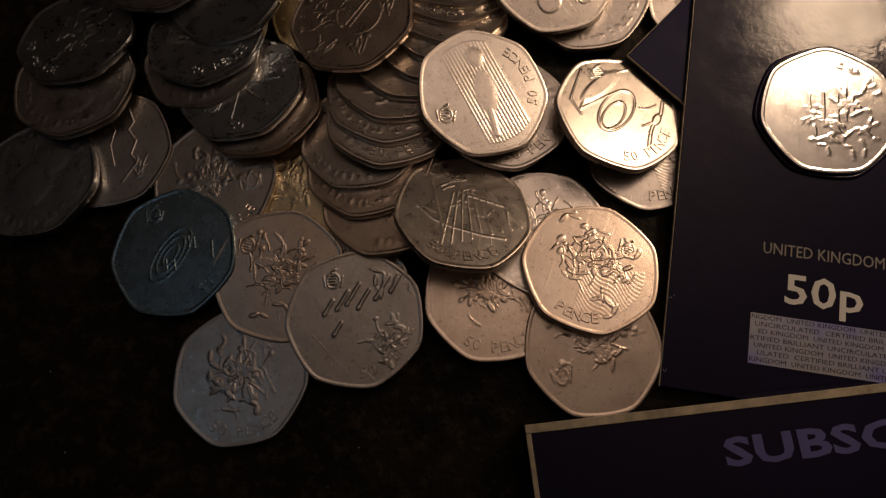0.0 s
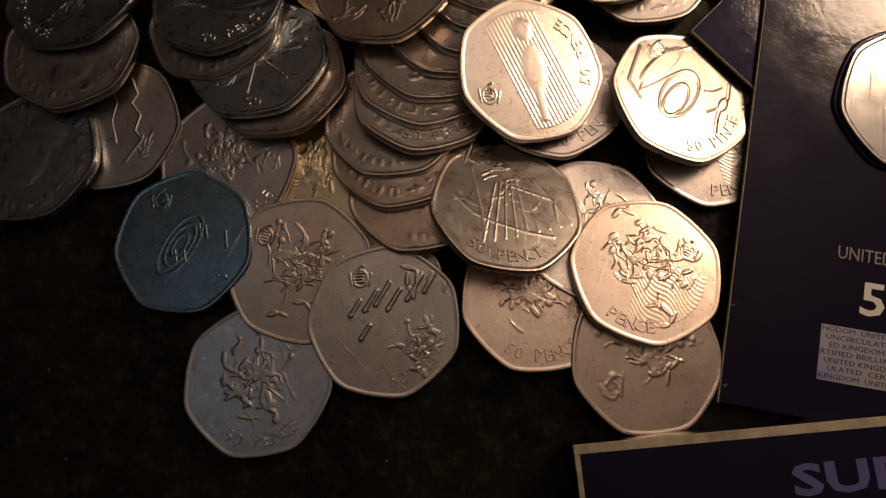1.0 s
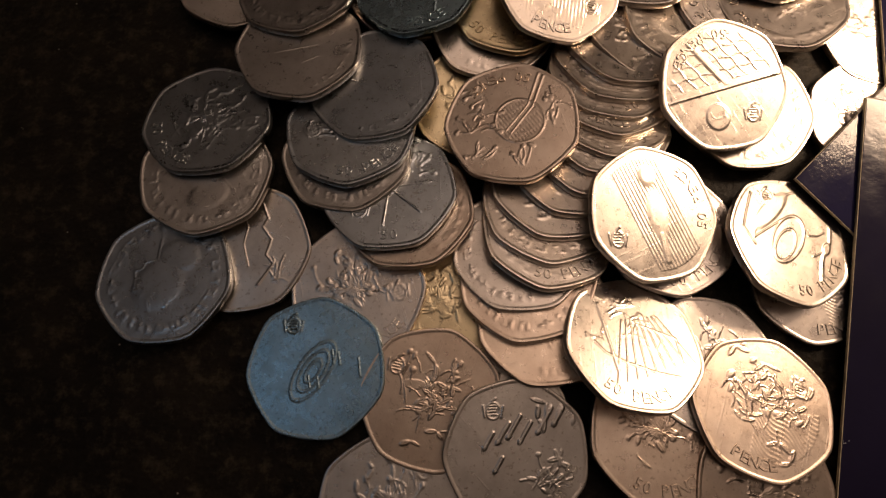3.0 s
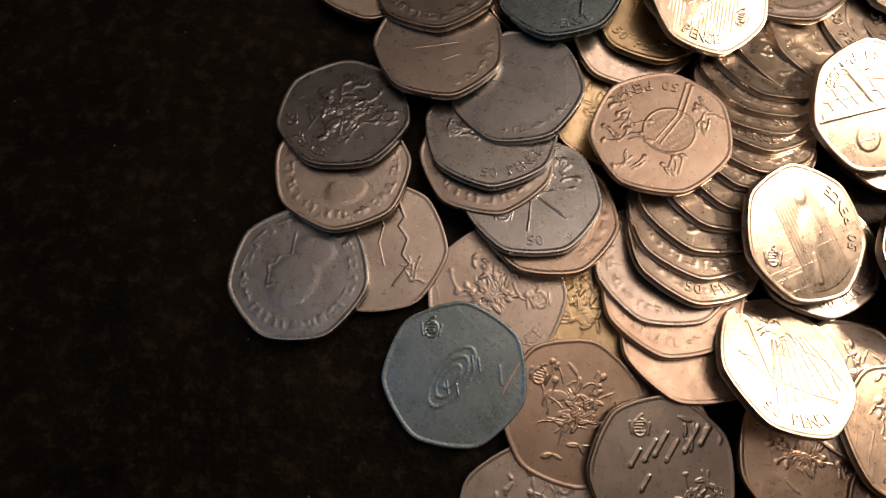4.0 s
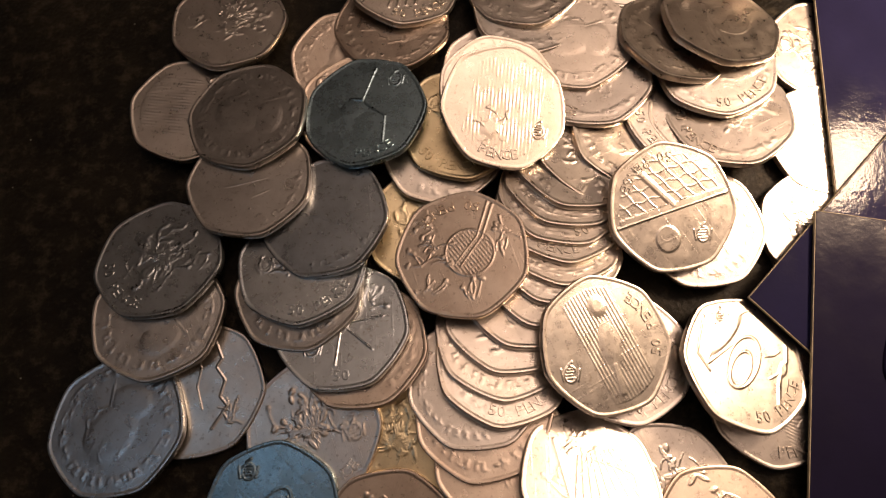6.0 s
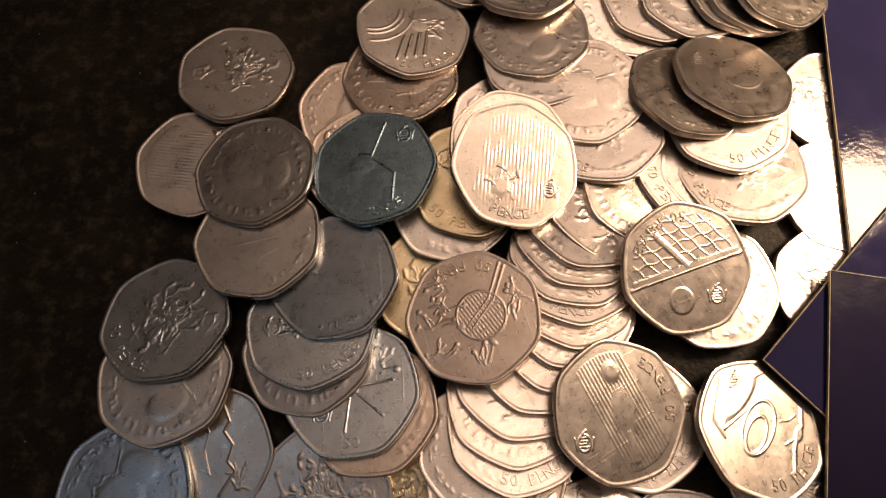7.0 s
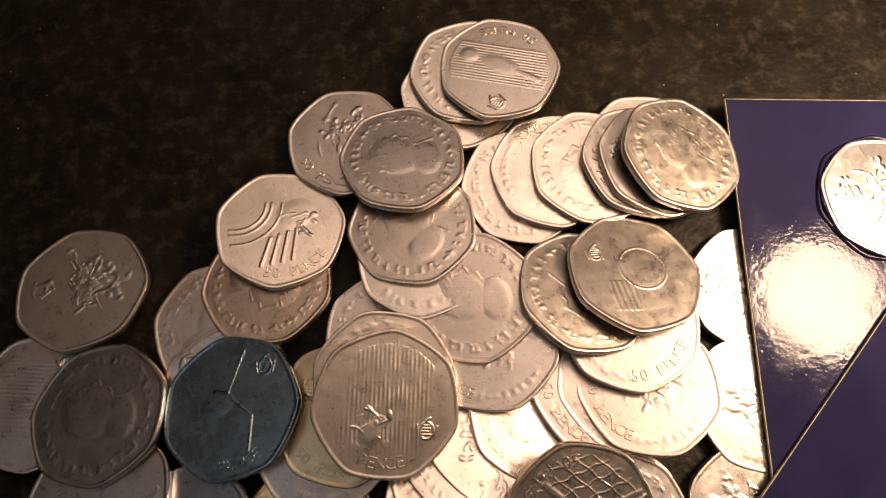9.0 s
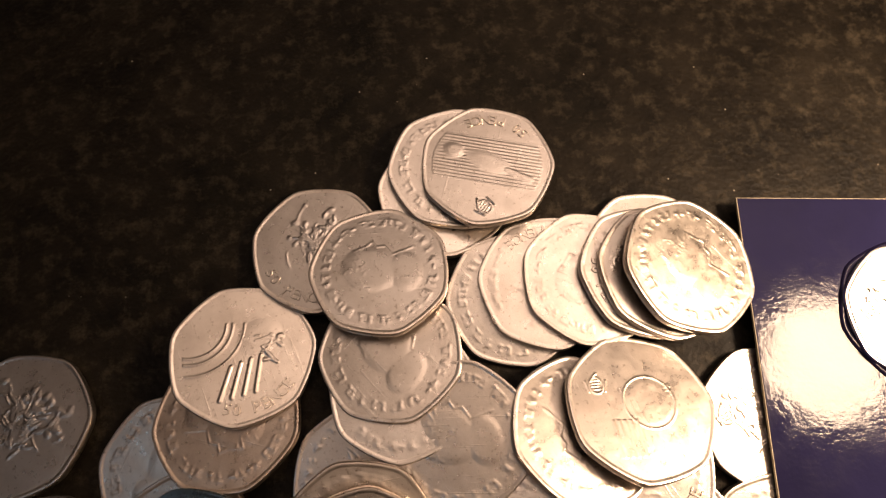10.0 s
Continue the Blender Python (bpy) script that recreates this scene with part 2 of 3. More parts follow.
# how far each design is turned on its coin, in degrees
UPRIGHT = {"legs": 42.6, "spokes": 3.3, "arrow": 12.5, "globe": 195.7, "band": 115.6, "net": 216.0, "rings": 34.7, "bus": 21.3, "sail": -2.8, "medal": 15.1, "loops": 46.9, "jag": 62.7, "faint": 0.0}


def relief(kind, x, y):
    """Height of the struck design, 0 to 1, over the face in millimetres."""
    r, a = np.hypot(x, y), radians(UPRIGHT.get(kind, 0.0))
    x, y = x * math.cos(a) - y * math.sin(a), x * math.sin(a) + y * math.cos(a)
    if kind.startswith("cluster"):
        n = ord(kind[-1])
        h = np.maximum.reduce([0.5 * plateau(x, y, n, 5, 2.0), limbs(x, y, n, 20, 2.7, (n * 37) % 90 + 30), 0.75 * tangle(x, y, n, 34, 3.2, 0.13, (n * 37) % 90 + 30)])
        h = np.maximum(h, crest(x, y, *((-8, 4), (7, 6), (-7, -5), (8, -3))[n % 4]))
    elif kind == "legs":
        h = np.maximum.reduce([limbs(x, y, 5, 9, 1.7, 20, 5, -4.5), 0.6 * tangle(x, y, 5, 10, 1.9, 0.18, 20, 5, -4.5), limbs(x, y, 6, 5, 1.5, 70, 5.5, 5)])
        for k, (px, py, n) in enumerate(((-6, 1, 3), (-3.5, 2, 4), (-1.6, 3, 4.5), (0.6, 2.2, 4), (4, 4, 5), (7, 5.5, 3.5), (-4, -3, 2.6))):
            h = np.maximum(h, ridge(x, y, px, py, px + n * 0.5, py + n * 0.85, 0.42))
            h = np.maximum(h, blob(x, y, px, py, 0.8, 0.55, 60))
        h = np.maximum(h, crest(x, y, -4.5, 7.5))
    elif kind == "rings":
        sweep = [(4.3, 11.4), (1.6, 10.4), (-1.3, 8.6), (-5.6, 5.0), (-8.1, 1.0), (-8.6, -0.4), (-4.5, 2.2), (-1.0, 4.4), (0.8, 5.3)]
        h = np.maximum.reduce([0.7 * ribbon(x, y, sweep, 0.2), 0.8 * hoop(x, y, -0.6, 0.2, 6.0, 3.1, 0.2, 54), 0.8 * hoop(x, y, -1.5, -1.2, 4.1, 1.9, 0.18, 54), ribbon(x, y, [(-7.6, 9.4), (-9.6, 4.5), (-10.6, 1.6), (-8.6, -1.8)], 0.24)])
        h = np.maximum(h, 0.75 * np.clip(1.8 * blob(x, y, -3.6, 5.9, 6.8, 1.9, 44), 0, 1))
        h = np.maximum.reduce([h, ribbon(x, y, [(10.2, 3.6), (9.4, 0.6), (7.4, -2.0), (6.4, -4.2), (5.4, -8.0)], 0.42) * 0.75, 0.6 * ribbon(x, y, [(4.6, 1.4), (6.6, 1.6), (8.4, 2.6)], 0.16), 0.7 * ribbon(x, y, [(4.6, -3.0), (7.2, -1.8)], 0.2), np.clip(1.6 * blob(x, y, 8.2, -1.0, 1.8, 0.9, 60), 0, 1), crest(x, y, -3.8, 9.0)])
    elif kind == "band":
        h = 0.4 * stripes(x, y, 28, 0.75) * (np.abs(x * 0.88 + y * 0.47 - 0.8) < 5.2) * (r < 11.2)
        h = np.maximum.reduce([h, blob(x, y, -1.6, 7.4, 2.1, 2.5, 15), blob(x, y, 0.6, 0.0, 2.7, 5.6, 12) * 0.75, ridge(x, y, 1.4, -4, 2.6, -9, 0.9) * 0.7, crest(x, y, -7.9, -5.6)])
    elif kind == "stripes":
        h = 0.5 * stripes(x, y, 4, 0.8) * (np.abs(x - 0.1 * y) < 7.6) * (r < 11) * (0.6 + 0.4 * np.sin(y * 0.9 + np.sin(x * 2)))
        h = np.maximum.reduce([h, blob(x, y, -2.4, -5.2, 2.2, 2.8, -15) * 0.9, crest(x, y, 7.8, -4), 0.5 * plateau(x, y, 33, 6, 2.0, -2.0, -5.0), tangle(x, y, 34, 8, 1.2, 0.24, 80, -2.2, -5)])
    elif kind == "net":
        chord = y - 0.33 * x + 0.7
        h = np.maximum(np.clip(1.2 - np.abs(chord) / 0.28, 0, 1), 0.55 * (chord > 0) * (chord < 1.5) * (r < 11.8))
        above = (chord > 1.6) * (r < 11.3)
        for k in range(-6, 7):
            h = np.maximum(h, 0.5 * np.clip(1.2 - np.abs(x * 0.69 + y * 0.73 + 0.12 * np.sin(2 * y) - k * 2.5) / 0.15, 0, 1) * above)
            h = np.maximum(h, 0.5 * np.clip(1.2 - np.abs(chord + 0.2 * np.sin(1.7 * x) - 2.5 * (k + 6) - 1.4) / 0.15, 0, 1) * above)
        h = np.maximum.reduce([h, np.clip(2.2 * blob(x, y, -1.2, -6.6, 2.7, 2.9), 0, 0.75), 0.9 * ridge(x, y, -3.0, -7.6, 0.6, -6.2, 0.2), 0.9 * hoop(x, y, -1.4, -5.6, 1.5, 1.5, 0.16), crest(x, y, 6.2, -5.6)])
        h = np.maximum(h, 0.8 * ridge(x, y, -6.4, 6.6, 0.2, 0.4, 0.8))
    elif kind == "globe":
        core = np.hypot(x - 1.6, y) < 4.8
        h = 0.32 * np.maximum(stripes(x, y, 35, 0.7), 0.6 * stripes(x, y, 125, 1.4)) * core
        h = np.maximum.reduce([h, 0.6 * ridge(x, y, 5.6, 11, 3.2, 3.5, 0.22), 0.6 * ridge(x, y, 3.2, 3.5, -1.2, -2.2, 0.22), 0.6 * ridge(x, y, 6.6, 10.5, 4.2, 3.2, 0.22), 0.6 * ridge(x, y, 4.2, 3.2, -0.2, -2.8, 0.22), hoop(x, y, 1.6, 0, 4.9, 4.9, 0.25) * 0.6])
        for k, (px, py) in enumerate(((8.2, 0.5), (-7.6, -1.5), (2.2, -9.0), (-7.3, 5.6), (-5.2, 1.2), (-6.6, -7.6), (8.6, 4.0))):
            h = np.maximum(h, 0.65 * tangle(x, y, 40 + k, 6, 0.8, 0.2, 80, px, py))
    elif kind == "head":
        mass = np.maximum.reduce([blob(x, y, 0.2, 1.6, 5.0, 6.0, -12), blob(x, y, -0.6, -5.0, 4.6, 3.4, 10)])
        h = 0.45 * np.clip(1.8 * mass, 0, 1) + 0.2 * mass
        h = np.maximum(h, 0.8 * tangle(x, y, 3, 26, 2.0, 0.24, 40, -1.4, 3.4) * (mass > 0.05))
        for k, (px, py, qx, qy) in enumerate(((4.2, 5.0, 5.2, 2.4), (5.2, 2.4, 6.1, 1.2), (6.1, 1.2, 4.9, 0.4), (4.9, 0.4, 5.0, -1.2), (5.0, -1.2, 3.0, -2.6), (3.0, -2.6, 4.4, -6.6))):
            h = np.maximum(h, 0.45 * ridge(x, y, px, py, qx, qy, 0.2))
        h = np.maximum(h, 0.6 * bars(x, y, 10.5, 1.7, -125, 235))
    elif kind == "arrow":
        h = np.maximum.reduce([ridge(x, y, -0.5, 2.5, 2.4, 10.5, 0.2), ridge(x, y, -0.5, 2.5, -3.2, 3.0, 0.3), ridge(x, y, 0, 1.6, 4.6, -2.0, 0.2), ridge(x, y, 4.6, -2.0, 4.2, -8.5, 0.2)])
        h = np.maximum.reduce([h, crest(x, y, 6.8, 7), 0.5 * blob(x, y, -2.5, 0.5, 3.4, 2.4, 20)])
    elif kind == "sail":
        h = 0.45 * tangle(x, y, 15, 12, 1.3, 0.2, 70, -3.0, 7.0)
        for k in range(9):
            h = np.maximum(h, 0.42 * ridge(x, y, -2.0 + 0.9 * k, 4.5 + 0.2 * k, -4.5 + 2.0 * k, -8.5 + 0.7 * k, 0.2))
        h = np.maximum.reduce([h, 0.5 * ridge(x, y, -6.5, 7.5, -4.0, -6.0, 0.35), 0.5 * ridge(x, y, 1.0, 4.0, 8.6, 1.8, 0.25), 0.5 * ridge(x, y, 8.6, 1.8, 8.9, -2.4, 0.25)])
        h = np.maximum.reduce([h, 0.4 * ribbon(x, y, [(-9.5, 1.0), (-6.0, -2.5), (-2.5, -4.0), (3.5, -5.5), (8.0, -6.0)], 0.3), 0.3 * limbs(x, y, 16, 7, 1.8, 80, -3.0, 3.0)])
    elif kind == "medal":
        h = np.maximum(0.3 * np.clip(2 * blob(x, y, 1.6, 0.6, 4.7, 4.7), 0, 1), 0.45 * hoop(x, y, 1.6, 0.6, 4.8, 4.8, 0.22))
        h = np.maximum.reduce([h, 0.4 * stripes(x, y, 8, 1.1) * (np.abs(x + 3.4) < 2.6) * (y > -9) * (y < -2.4), crest(x, y, -7.6, 4.0) * 0.7, 0.3 * tangle(x, y, 18, 10, 1.6, 0.2, 40, 2.4, 1.0)])
    elif kind == "loops":
        h = np.maximum.reduce([0.4 * hoop(x, y, -0.5, -0.6, n, n * 0.45, 0.17, 58) for n in (2.4, 4.4, 6.4)])
        for px, py, n in ((3.0, 3.4, 2.6), (4.2, 3.0, 2.4), (8.2, 2.0, 3.4), (-1.4, -1.6, 2.2), (0.4, -1.8, 2.0)):
            h = np.maximum(h, 0.6 * ridge(x, y, px, py, px + 0.5, py - n, 0.2))
        h = np.maximum(h, crest(x, y, -5.0, 8.0))
    elif kind == "jag":
        h = np.maximum(0.8 * ribbon(x, y, [(3.0, 9.5), (4.6, 6.0), (3.6, 4.2), (5.6, 1.6), (4.8, -1.6), (6.4, -3.4), (3.6, -7.8)], 0.26), 0.6 * tangle(x, y, 62, 8, 1.2, 0.2, 90, 6.5, -6.5))
        h = np.maximum(h, 0.6 * ribbon(x, y, [(-1.0, 8.0), (0.6, 4.0), (0.0, 0.5), (1.4, -4.0)], 0.2))
    elif kind == "faint":
        h = np.maximum.reduce([0.35 * ridge(x, y, -5, 2, 3, -2.4, 0.14), 0.3 * ridge(x, y, 1, 5, 6, 2.2, 0.12), 0.3 * ridge(x, y, -2, -4, 1.4, -5.0, 0.12), 0.35 * bars(x, y, 10.6, 1.3, 250, 330)])
    elif kind == "spokes":
        h = np.zeros_like(x)
        for a in (10, 70, 130, 200, 265, 320):
            h = np.maximum(h, ridge(x, y, 0, 0, 8.5 * math.cos(radians(a)), 8.5 * math.sin(radians(a)), 0.22))
        h = np.maximum.reduce([h, tangle(x, y, 61, 9, 1.3, 0.4, 60, 5.5, 4.5), crest(x, y, -5.5, -5), hoop(x, y, 0, 0, 1.2, 1.2, 0.3)])
    elif kind == "jump":
        h = np.maximum(tangle(x, y, 71, 14, 1.4, 0.28, 75, -1, 0), tangle(x, y, 72, 5, 1.0, 0.35, 10, 4, -4))
        h = np.maximum(h, crest(x, y, -7, 3))
    elif kind == "quay":
        h = 0.7 * np.maximum(limbs(x, y, 121, 9, 1.6, 5, -1.5, -6.0), limbs(x, y, 122, 7, 1.5, 0, 4.0, -6.3))
        for px, py, n in ((-4.0, -3.0, 6.5), (-1.2, -3.5, 7.5), (1.6, -4.0, 9.0), (3.2, -2.0, 7.0), (4.6, -1.0, 5.0)):
            h = np.maximum(h, 0.5 * ridge(x, y, px, py, px + 0.2, py + n, 0.3))
        h = np.maximum.reduce([h, 0.7 * limbs(x, y, 123, 9, 1.2, 60, 3.6, 0.0), 0.5 * tangle(x, y, 124, 8, 1.0, 0.2, 20, -4.6, -2.6), 0.7 * bars(x, y, 10.4, 1.6, 20, 80)])
    elif kind == "bus":
        h = 0.6 * np.maximum.reduce([hoop(x, y, -9.5, 5.5, n, n, 0.26) * (y < 6) * (r < 10.8) for n in (6.2, 7.4, 9.6)])
        for k in range(4):
            h = np.maximum(h, ridge(x, y, -2 + k * 1.8, -2.5 + k * 0.7, -3.6 + k * 2.1, -8.8 + k * 0.5, 0.4))
        h = np.maximum.reduce([h, blob(x, y, 3, 3.2, 4.4, 3.6, 30) * 0.6, tangle(x, y, 91, 7, 1.5, 0.36, 20, 3, 1)])
    elif kind == "waves":
        h = 0.2 * stripes(x, y + 0.6 * np.sin(x * 0.9), 62, 0.75) * ((y < 0.3 * x - 0.5) & (r < 10.5) & (x > -1))
        h = np.maximum.reduce([h, limbs(x, y, 101, 22, 3.8, 50, -1, 1), 0.7 * tangle(x, y, 101, 40, 4.2, 0.13, 50, -1, 1), crest(x, y, 6, 6)])
    else:
        h = np.maximum(np.maximum(limbs(x, y, 111, 14, 2.4, 45, 0, 1), 0.6 * tangle(x, y, 111, 20, 2.7, 0.2, 45, 0, 1)), 0.6 * bars(x, y, 10.7, 1.4, 150, 380))
    return h


def bars(x, y, radius, tall, start, end):
    """Plain strokes round the edge, for a legend too small to read."""
    r, a = np.hypot(x, y), np.degrees(np.arctan2(y, x))
    along = np.mod(a - start, 360)
    rng = np.random.RandomState(5)
    v = (r - radius) / (tall / 2)
    inside = np.clip(3.0 - np.abs(v) * 2.6, 0, 1)
    on, p, half = np.zeros_like(x), 0.0, 0.42
    while p < end - start:
        wide, gap, shape = rng.uniform(3.4, 5.4), rng.choice([3.0, 3.4, 3.8, 8.5]), rng.randint(1, 8)
        if shape & 1:
            on = np.maximum(on, np.clip(1.9 - np.abs(along - p) / half, 0, 1))
        if shape & 2:
            on = np.maximum(on, np.clip(1.9 - np.abs(along - p - wide) / half, 0, 1))
        within = (along > p - half) * (along < p + wide + half)
        on = np.maximum(on, within * np.clip(1.8 - np.abs(v - rng.choice([-0.9, 0.0, 0.9])) / 0.22, 0, 1))
        if shape & 4:
            on = np.maximum(on, np.clip(1.9 - np.abs(along - p - wide * (0.5 + 0.4 * v)) / half, 0, 1))
        p += wide + gap
    return on * inside


LEGENDS = {"cluster_a": "50 PENCE", "cluster_c": "50 PENCE", "cluster_d": "", "legs": "50 PENCE", "rings": "50 PENCE", "band": "50 PENCE",
           "globe": "50 PENCE", "net": "50 PENCE", "waves": "PENCE", "lettered": "50 PENCE", "arrow": "PENCE", "spokes": "50", "jump": "50 PENCE",
           "bus": "50 PENCE", "stripes": "PENCE", "sail": "50 PENCE", "loops": "50"}
FACES = {}


def face_mesh(kind):
    """The struck blank: relief, raised rim, plain edge and flat back."""
    fine = kind in UPRIGHT or kind in ("stripes", "waves", "cluster_d", "bus")
    plainer = kind == "lettered"
    turns = np.linspace(0, 2 * math.pi, 330 if fine else 130 if plainer else 200)[:-1]
    rho = np.concatenate([np.linspace(0.02, 0.915, 92 if fine else 38 if plainer else 56), [0.93, 0.942, 0.957, 0.975, 0.99, 1.0]])
    rim = outline(turns)
    x, y = rho[:, None] * (rim * np.cos(turns)), rho[:, None] * (rim * np.sin(turns))
    z = np.full_like(x, THICK - 0.00012)
    z += 0.00015 * relief(kind, x * 1000, y * 1000) * (rho[:, None] < 0.92)
    z += np.interp(rho, [0, 0.94, 0.957, 0.975, 0.99, 1.0], [0, 0, 0.00008, 0.00009, 0.00006, -0.00014])[:, None]
    n, m = z.shape
    verts = [(0, 0, float(z[0].mean()))] + [tuple(v) for v in np.stack([x, y, z], -1).reshape(-1, 3)]
    base = len(verts)
    for scale, level in ((1.0, 0.0003), (0.985, 0.0)):
        verts += [(scale * r * math.cos(a), scale * r * math.sin(a), level) for r, a in zip(rim, turns)]
    rows = [1 + i * m for i in range(n)] + [base, base + m]
    bands = [[(lo + k, hi + k, hi + (k + 1) % m, lo + (k + 1) % m) for k in range(m)] for lo, hi in zip(rows, rows[1:])]
    inner = sum(1 for r in rho if r < 0.935) - 1
    design = [(0, 1 + k, 1 + (k + 1) % m) for k in range(m)] + [q for band in bands[:inner] for q in band]
    first = rows[inner]
    blank = [tuple(v - first for v in q) for band in bands[inner:] for q in band]
    blank.append(tuple(base + 2 * m - 1 - k - first for k in range(m)))
    made = []
    for name, points, faces in (("coin", verts[first:], blank), ("design", verts[: first + m], design)):
        mesh = bpy.data.meshes.new(name)
        mesh.from_pydata(points, [], faces)
        mesh.shade_smooth()
        mesh.set_sharp_from_angle(angle=radians(38))
        made.append(mesh)
    return made


def legend_mesh(text):
    whole = bmesh.new()
    radius, step = 0.0106, radians(9.5)
    for k, ch in enumerate(text):
        if ch == " ":
            continue
        a = -math.pi / 2 + (k - (len(text) - 1) / 2) * step
        bm = letters(ch, 0.0030, 0.00008, 0.0, 0.00007)
        bm.transform(Matrix.Translation((radius * math.cos(a), radius * math.sin(a), THICK - 0.00008)) @ Matrix.Rotation(a + math.pi / 2, 4, "Z"))
        mesh = bpy.data.meshes.new("letter")
        bm.to_mesh(mesh)
        bm.free()
        whole.from_mesh(mesh)
        bpy.data.meshes.remove(mesh)
    mesh = bpy.data.meshes.new("lettering")
    whole.to_mesh(mesh)
    whole.free()
    return mesh


LABELS = {"head": "worn silver-grey fifty pence coin, portrait side up", "rings": "bright fifty pence coin with looping rings in relief", "net": "fifty pence coin with a net and ball design",
          "globe": "dull fifty pence coin with a cross-hatched round centre", "band": "fifty pence coin with slanting fine stripes", "stripes": "shiny fifty pence coin with upright fine stripes",
          "arrow": "dark blue-grey fifty pence coin with thin bent line", "legs": "dark fifty pence coin with short slanting strokes",
          "lettered": "worn cupronickel fifty pence coin in the spread pile", "sail": "pinkish fifty pence coin with long fanned lines in relief",
          "medal": "tilted fifty pence coin with a faint round centre", "loops": "blue-tinted fifty pence coin with faint slanting loops", "jag": "dark fifty pence coin with a jagged line in relief",
          "faint": "smooth worn grey fifty pence coin with faint scratches"}


def coin(kind, x, y, z, slope_x, slope_y, turn, metal=None, group="fifty pence coins spread on the table"):
    metal = metal or CUPRONICKEL
    key = (kind, metal.name)
    if key not in FACES:
        mesh, design = face_mesh(kind)
        mesh.materials.append(metal)
        design.materials.append(metal)
        text = None
        if LEGENDS.get(kind):
            text = legend_mesh(LEGENDS[kind])
            text.materials.append(metal)
        FACES[key] = mesh, design, text
    mesh, design, text = FACES[key]
    ob = new("coin", mesh)
    up = Vector((-math.tan(radians(slope_x)), -math.tan(radians(slope_y)), 1)).normalized()
    ob.matrix_world = Matrix.Translation((x, y, z)) @ up.to_track_quat("Z", "Y").to_matrix().to_4x4() @ untwist(up) @ Matrix.Rotation(radians(turn), 4, "Z")
    new("struck_design", design).parent = ob
    if text:
        new("lettering", text).parent = ob
    return tagged(ob, LABELS.get(kind, "worn cupronickel fifty pence coin with crowded relief design"), "coin", group)


def untwist(up):
    """Turns the tilted frame so that its x axis points along the world's x."""
    x_axis = up.to_track_quat("Z", "Y").to_matrix().inverted() @ Vector((1, 0, 0))
    return Matrix.Rotation(math.atan2(x_axis.y, x_axis.x), 4, "Z")


coin("cluster_a", -0.0042, -0.0791, 0.0005, 0.0, -1.5, 8.9, DULLED)
coin("cluster_b", 0.0650, -0.0745, 0.0013, -5.0, 0.0, 4.9, TONED)
coin("cluster_b", 0.0032, -0.0408, 0.0000, 0.0, 0.0, 24.9, YELLOWED_SHEEN)
coin("cluster_c", -0.0123, -0.0383, 0.0010, 3.0, 0.0, 18.1)
coin("cluster_a", 0.0157, -0.0626, 0.0000, 0.0, 0.0, -18.4)
coin("cluster_d", 0.0566, -0.0513, 0.0008, -4.0, -5.0, 20.8)
coin("waves", 0.0654, -0.0593, 0.0026, -4.0, -9.0, -21.3, TONED)
coin("cluster_c", 0.0459, -0.0640, 0.0021, -4.5, -2.5, 5.1, TONED)
coin("cluster_d", 0.0028, -0.0590, 0.0016, -2.0, 3.0, -16.5, TONED)
coin("legs", 0.0189, -0.0684, 0.0030, -4.0, 2.0, 42.6, DULLED)
coin("waves", 0.0800, -0.0334, 0.0000, 0.0, 0.0, 16.2)
coin("lettered", 0.0499, -0.0250, 0.0023, -2.0, -5.0, 33.3)
coin("lettered", 0.0250, -0.0434, 0.0030, 3.9, -10.3, 111.1, TONED)
coin("head", 0.0213, -0.0353, 0.0030, 3.9, -10.3, 13.3, TONED)
coin("strokes", 0.0200, -0.0296, 0.0030, 3.9, -10.3, 259.4)
coin("lettered", -0.0029, -0.0218, 0.0030, 4.4, -11.7, 154.8, TONED)
coin("spokes", -0.0066, -0.0183, 0.0043, 4.1, -11.3, 3.3, COOL_REFLECTION)
coin("jag", -0.0360, -0.0300, 0.0008, 0.1, 0.1, 62.7, DULLED)
coin("loops", -0.0193, -0.0538, 0.0016, 4.1, -0.1, 46.9, BLUED_SHEEN)
coin("head", -0.0506, -0.0370, 0.0022, 3.0, -5.0, 158.2, COOL_REFLECTION)
coin("head", -0.0445, -0.0154, 0.0034, 0.4, -6.8, 24.2, DULLED)
coin("cluster_a", -0.0455, -0.0035, 0.0033, 3.7, -12.0, -47.6, COOL_REFLECTION)
coin("head", -0.0157, -0.0102, 0.0036, 5.4, -6.7, 40.2, DULLED)
coin("jump", -0.0152, -0.0053, 0.0045, 3.7, -10.8, 27.0, COOL_REFLECTION)
coin("cluster_a", 0.0107, 0.0038, 0.0000, 0.0, 0.0, 21.7, YELLOWED_SHEEN)
coin("lettered", 0.0254, -0.0257, 0.0040, -4.3, -15.0, 18.3)
coin("head", 0.0255, -0.0208, 0.0040, -4.3, -15.0, 23.8)
coin("strokes", 0.0272, -0.0159, 0.0040, -4.3, -15.0, 163.0)
coin("cluster_c", 0.0308, -0.0112, 0.0040, -4.3, -15.0, 209.4)
coin("lettered", 0.0353, -0.0073, 0.0040, -4.3, -15.0, 105.5)
coin("head", 0.0376, -0.0027, 0.0040, -4.3, -15.0, 310.9)
coin("strokes", 0.0383, 0.0014, 0.0040, -4.3, -15.0, 331.3)
coin("cluster_c", 0.0388, 0.0060, 0.0040, -4.3, -15.0, -22.8)
coin("lettered", 0.0393, 0.0096, 0.0040, -4.3, -15.0, 44.8)
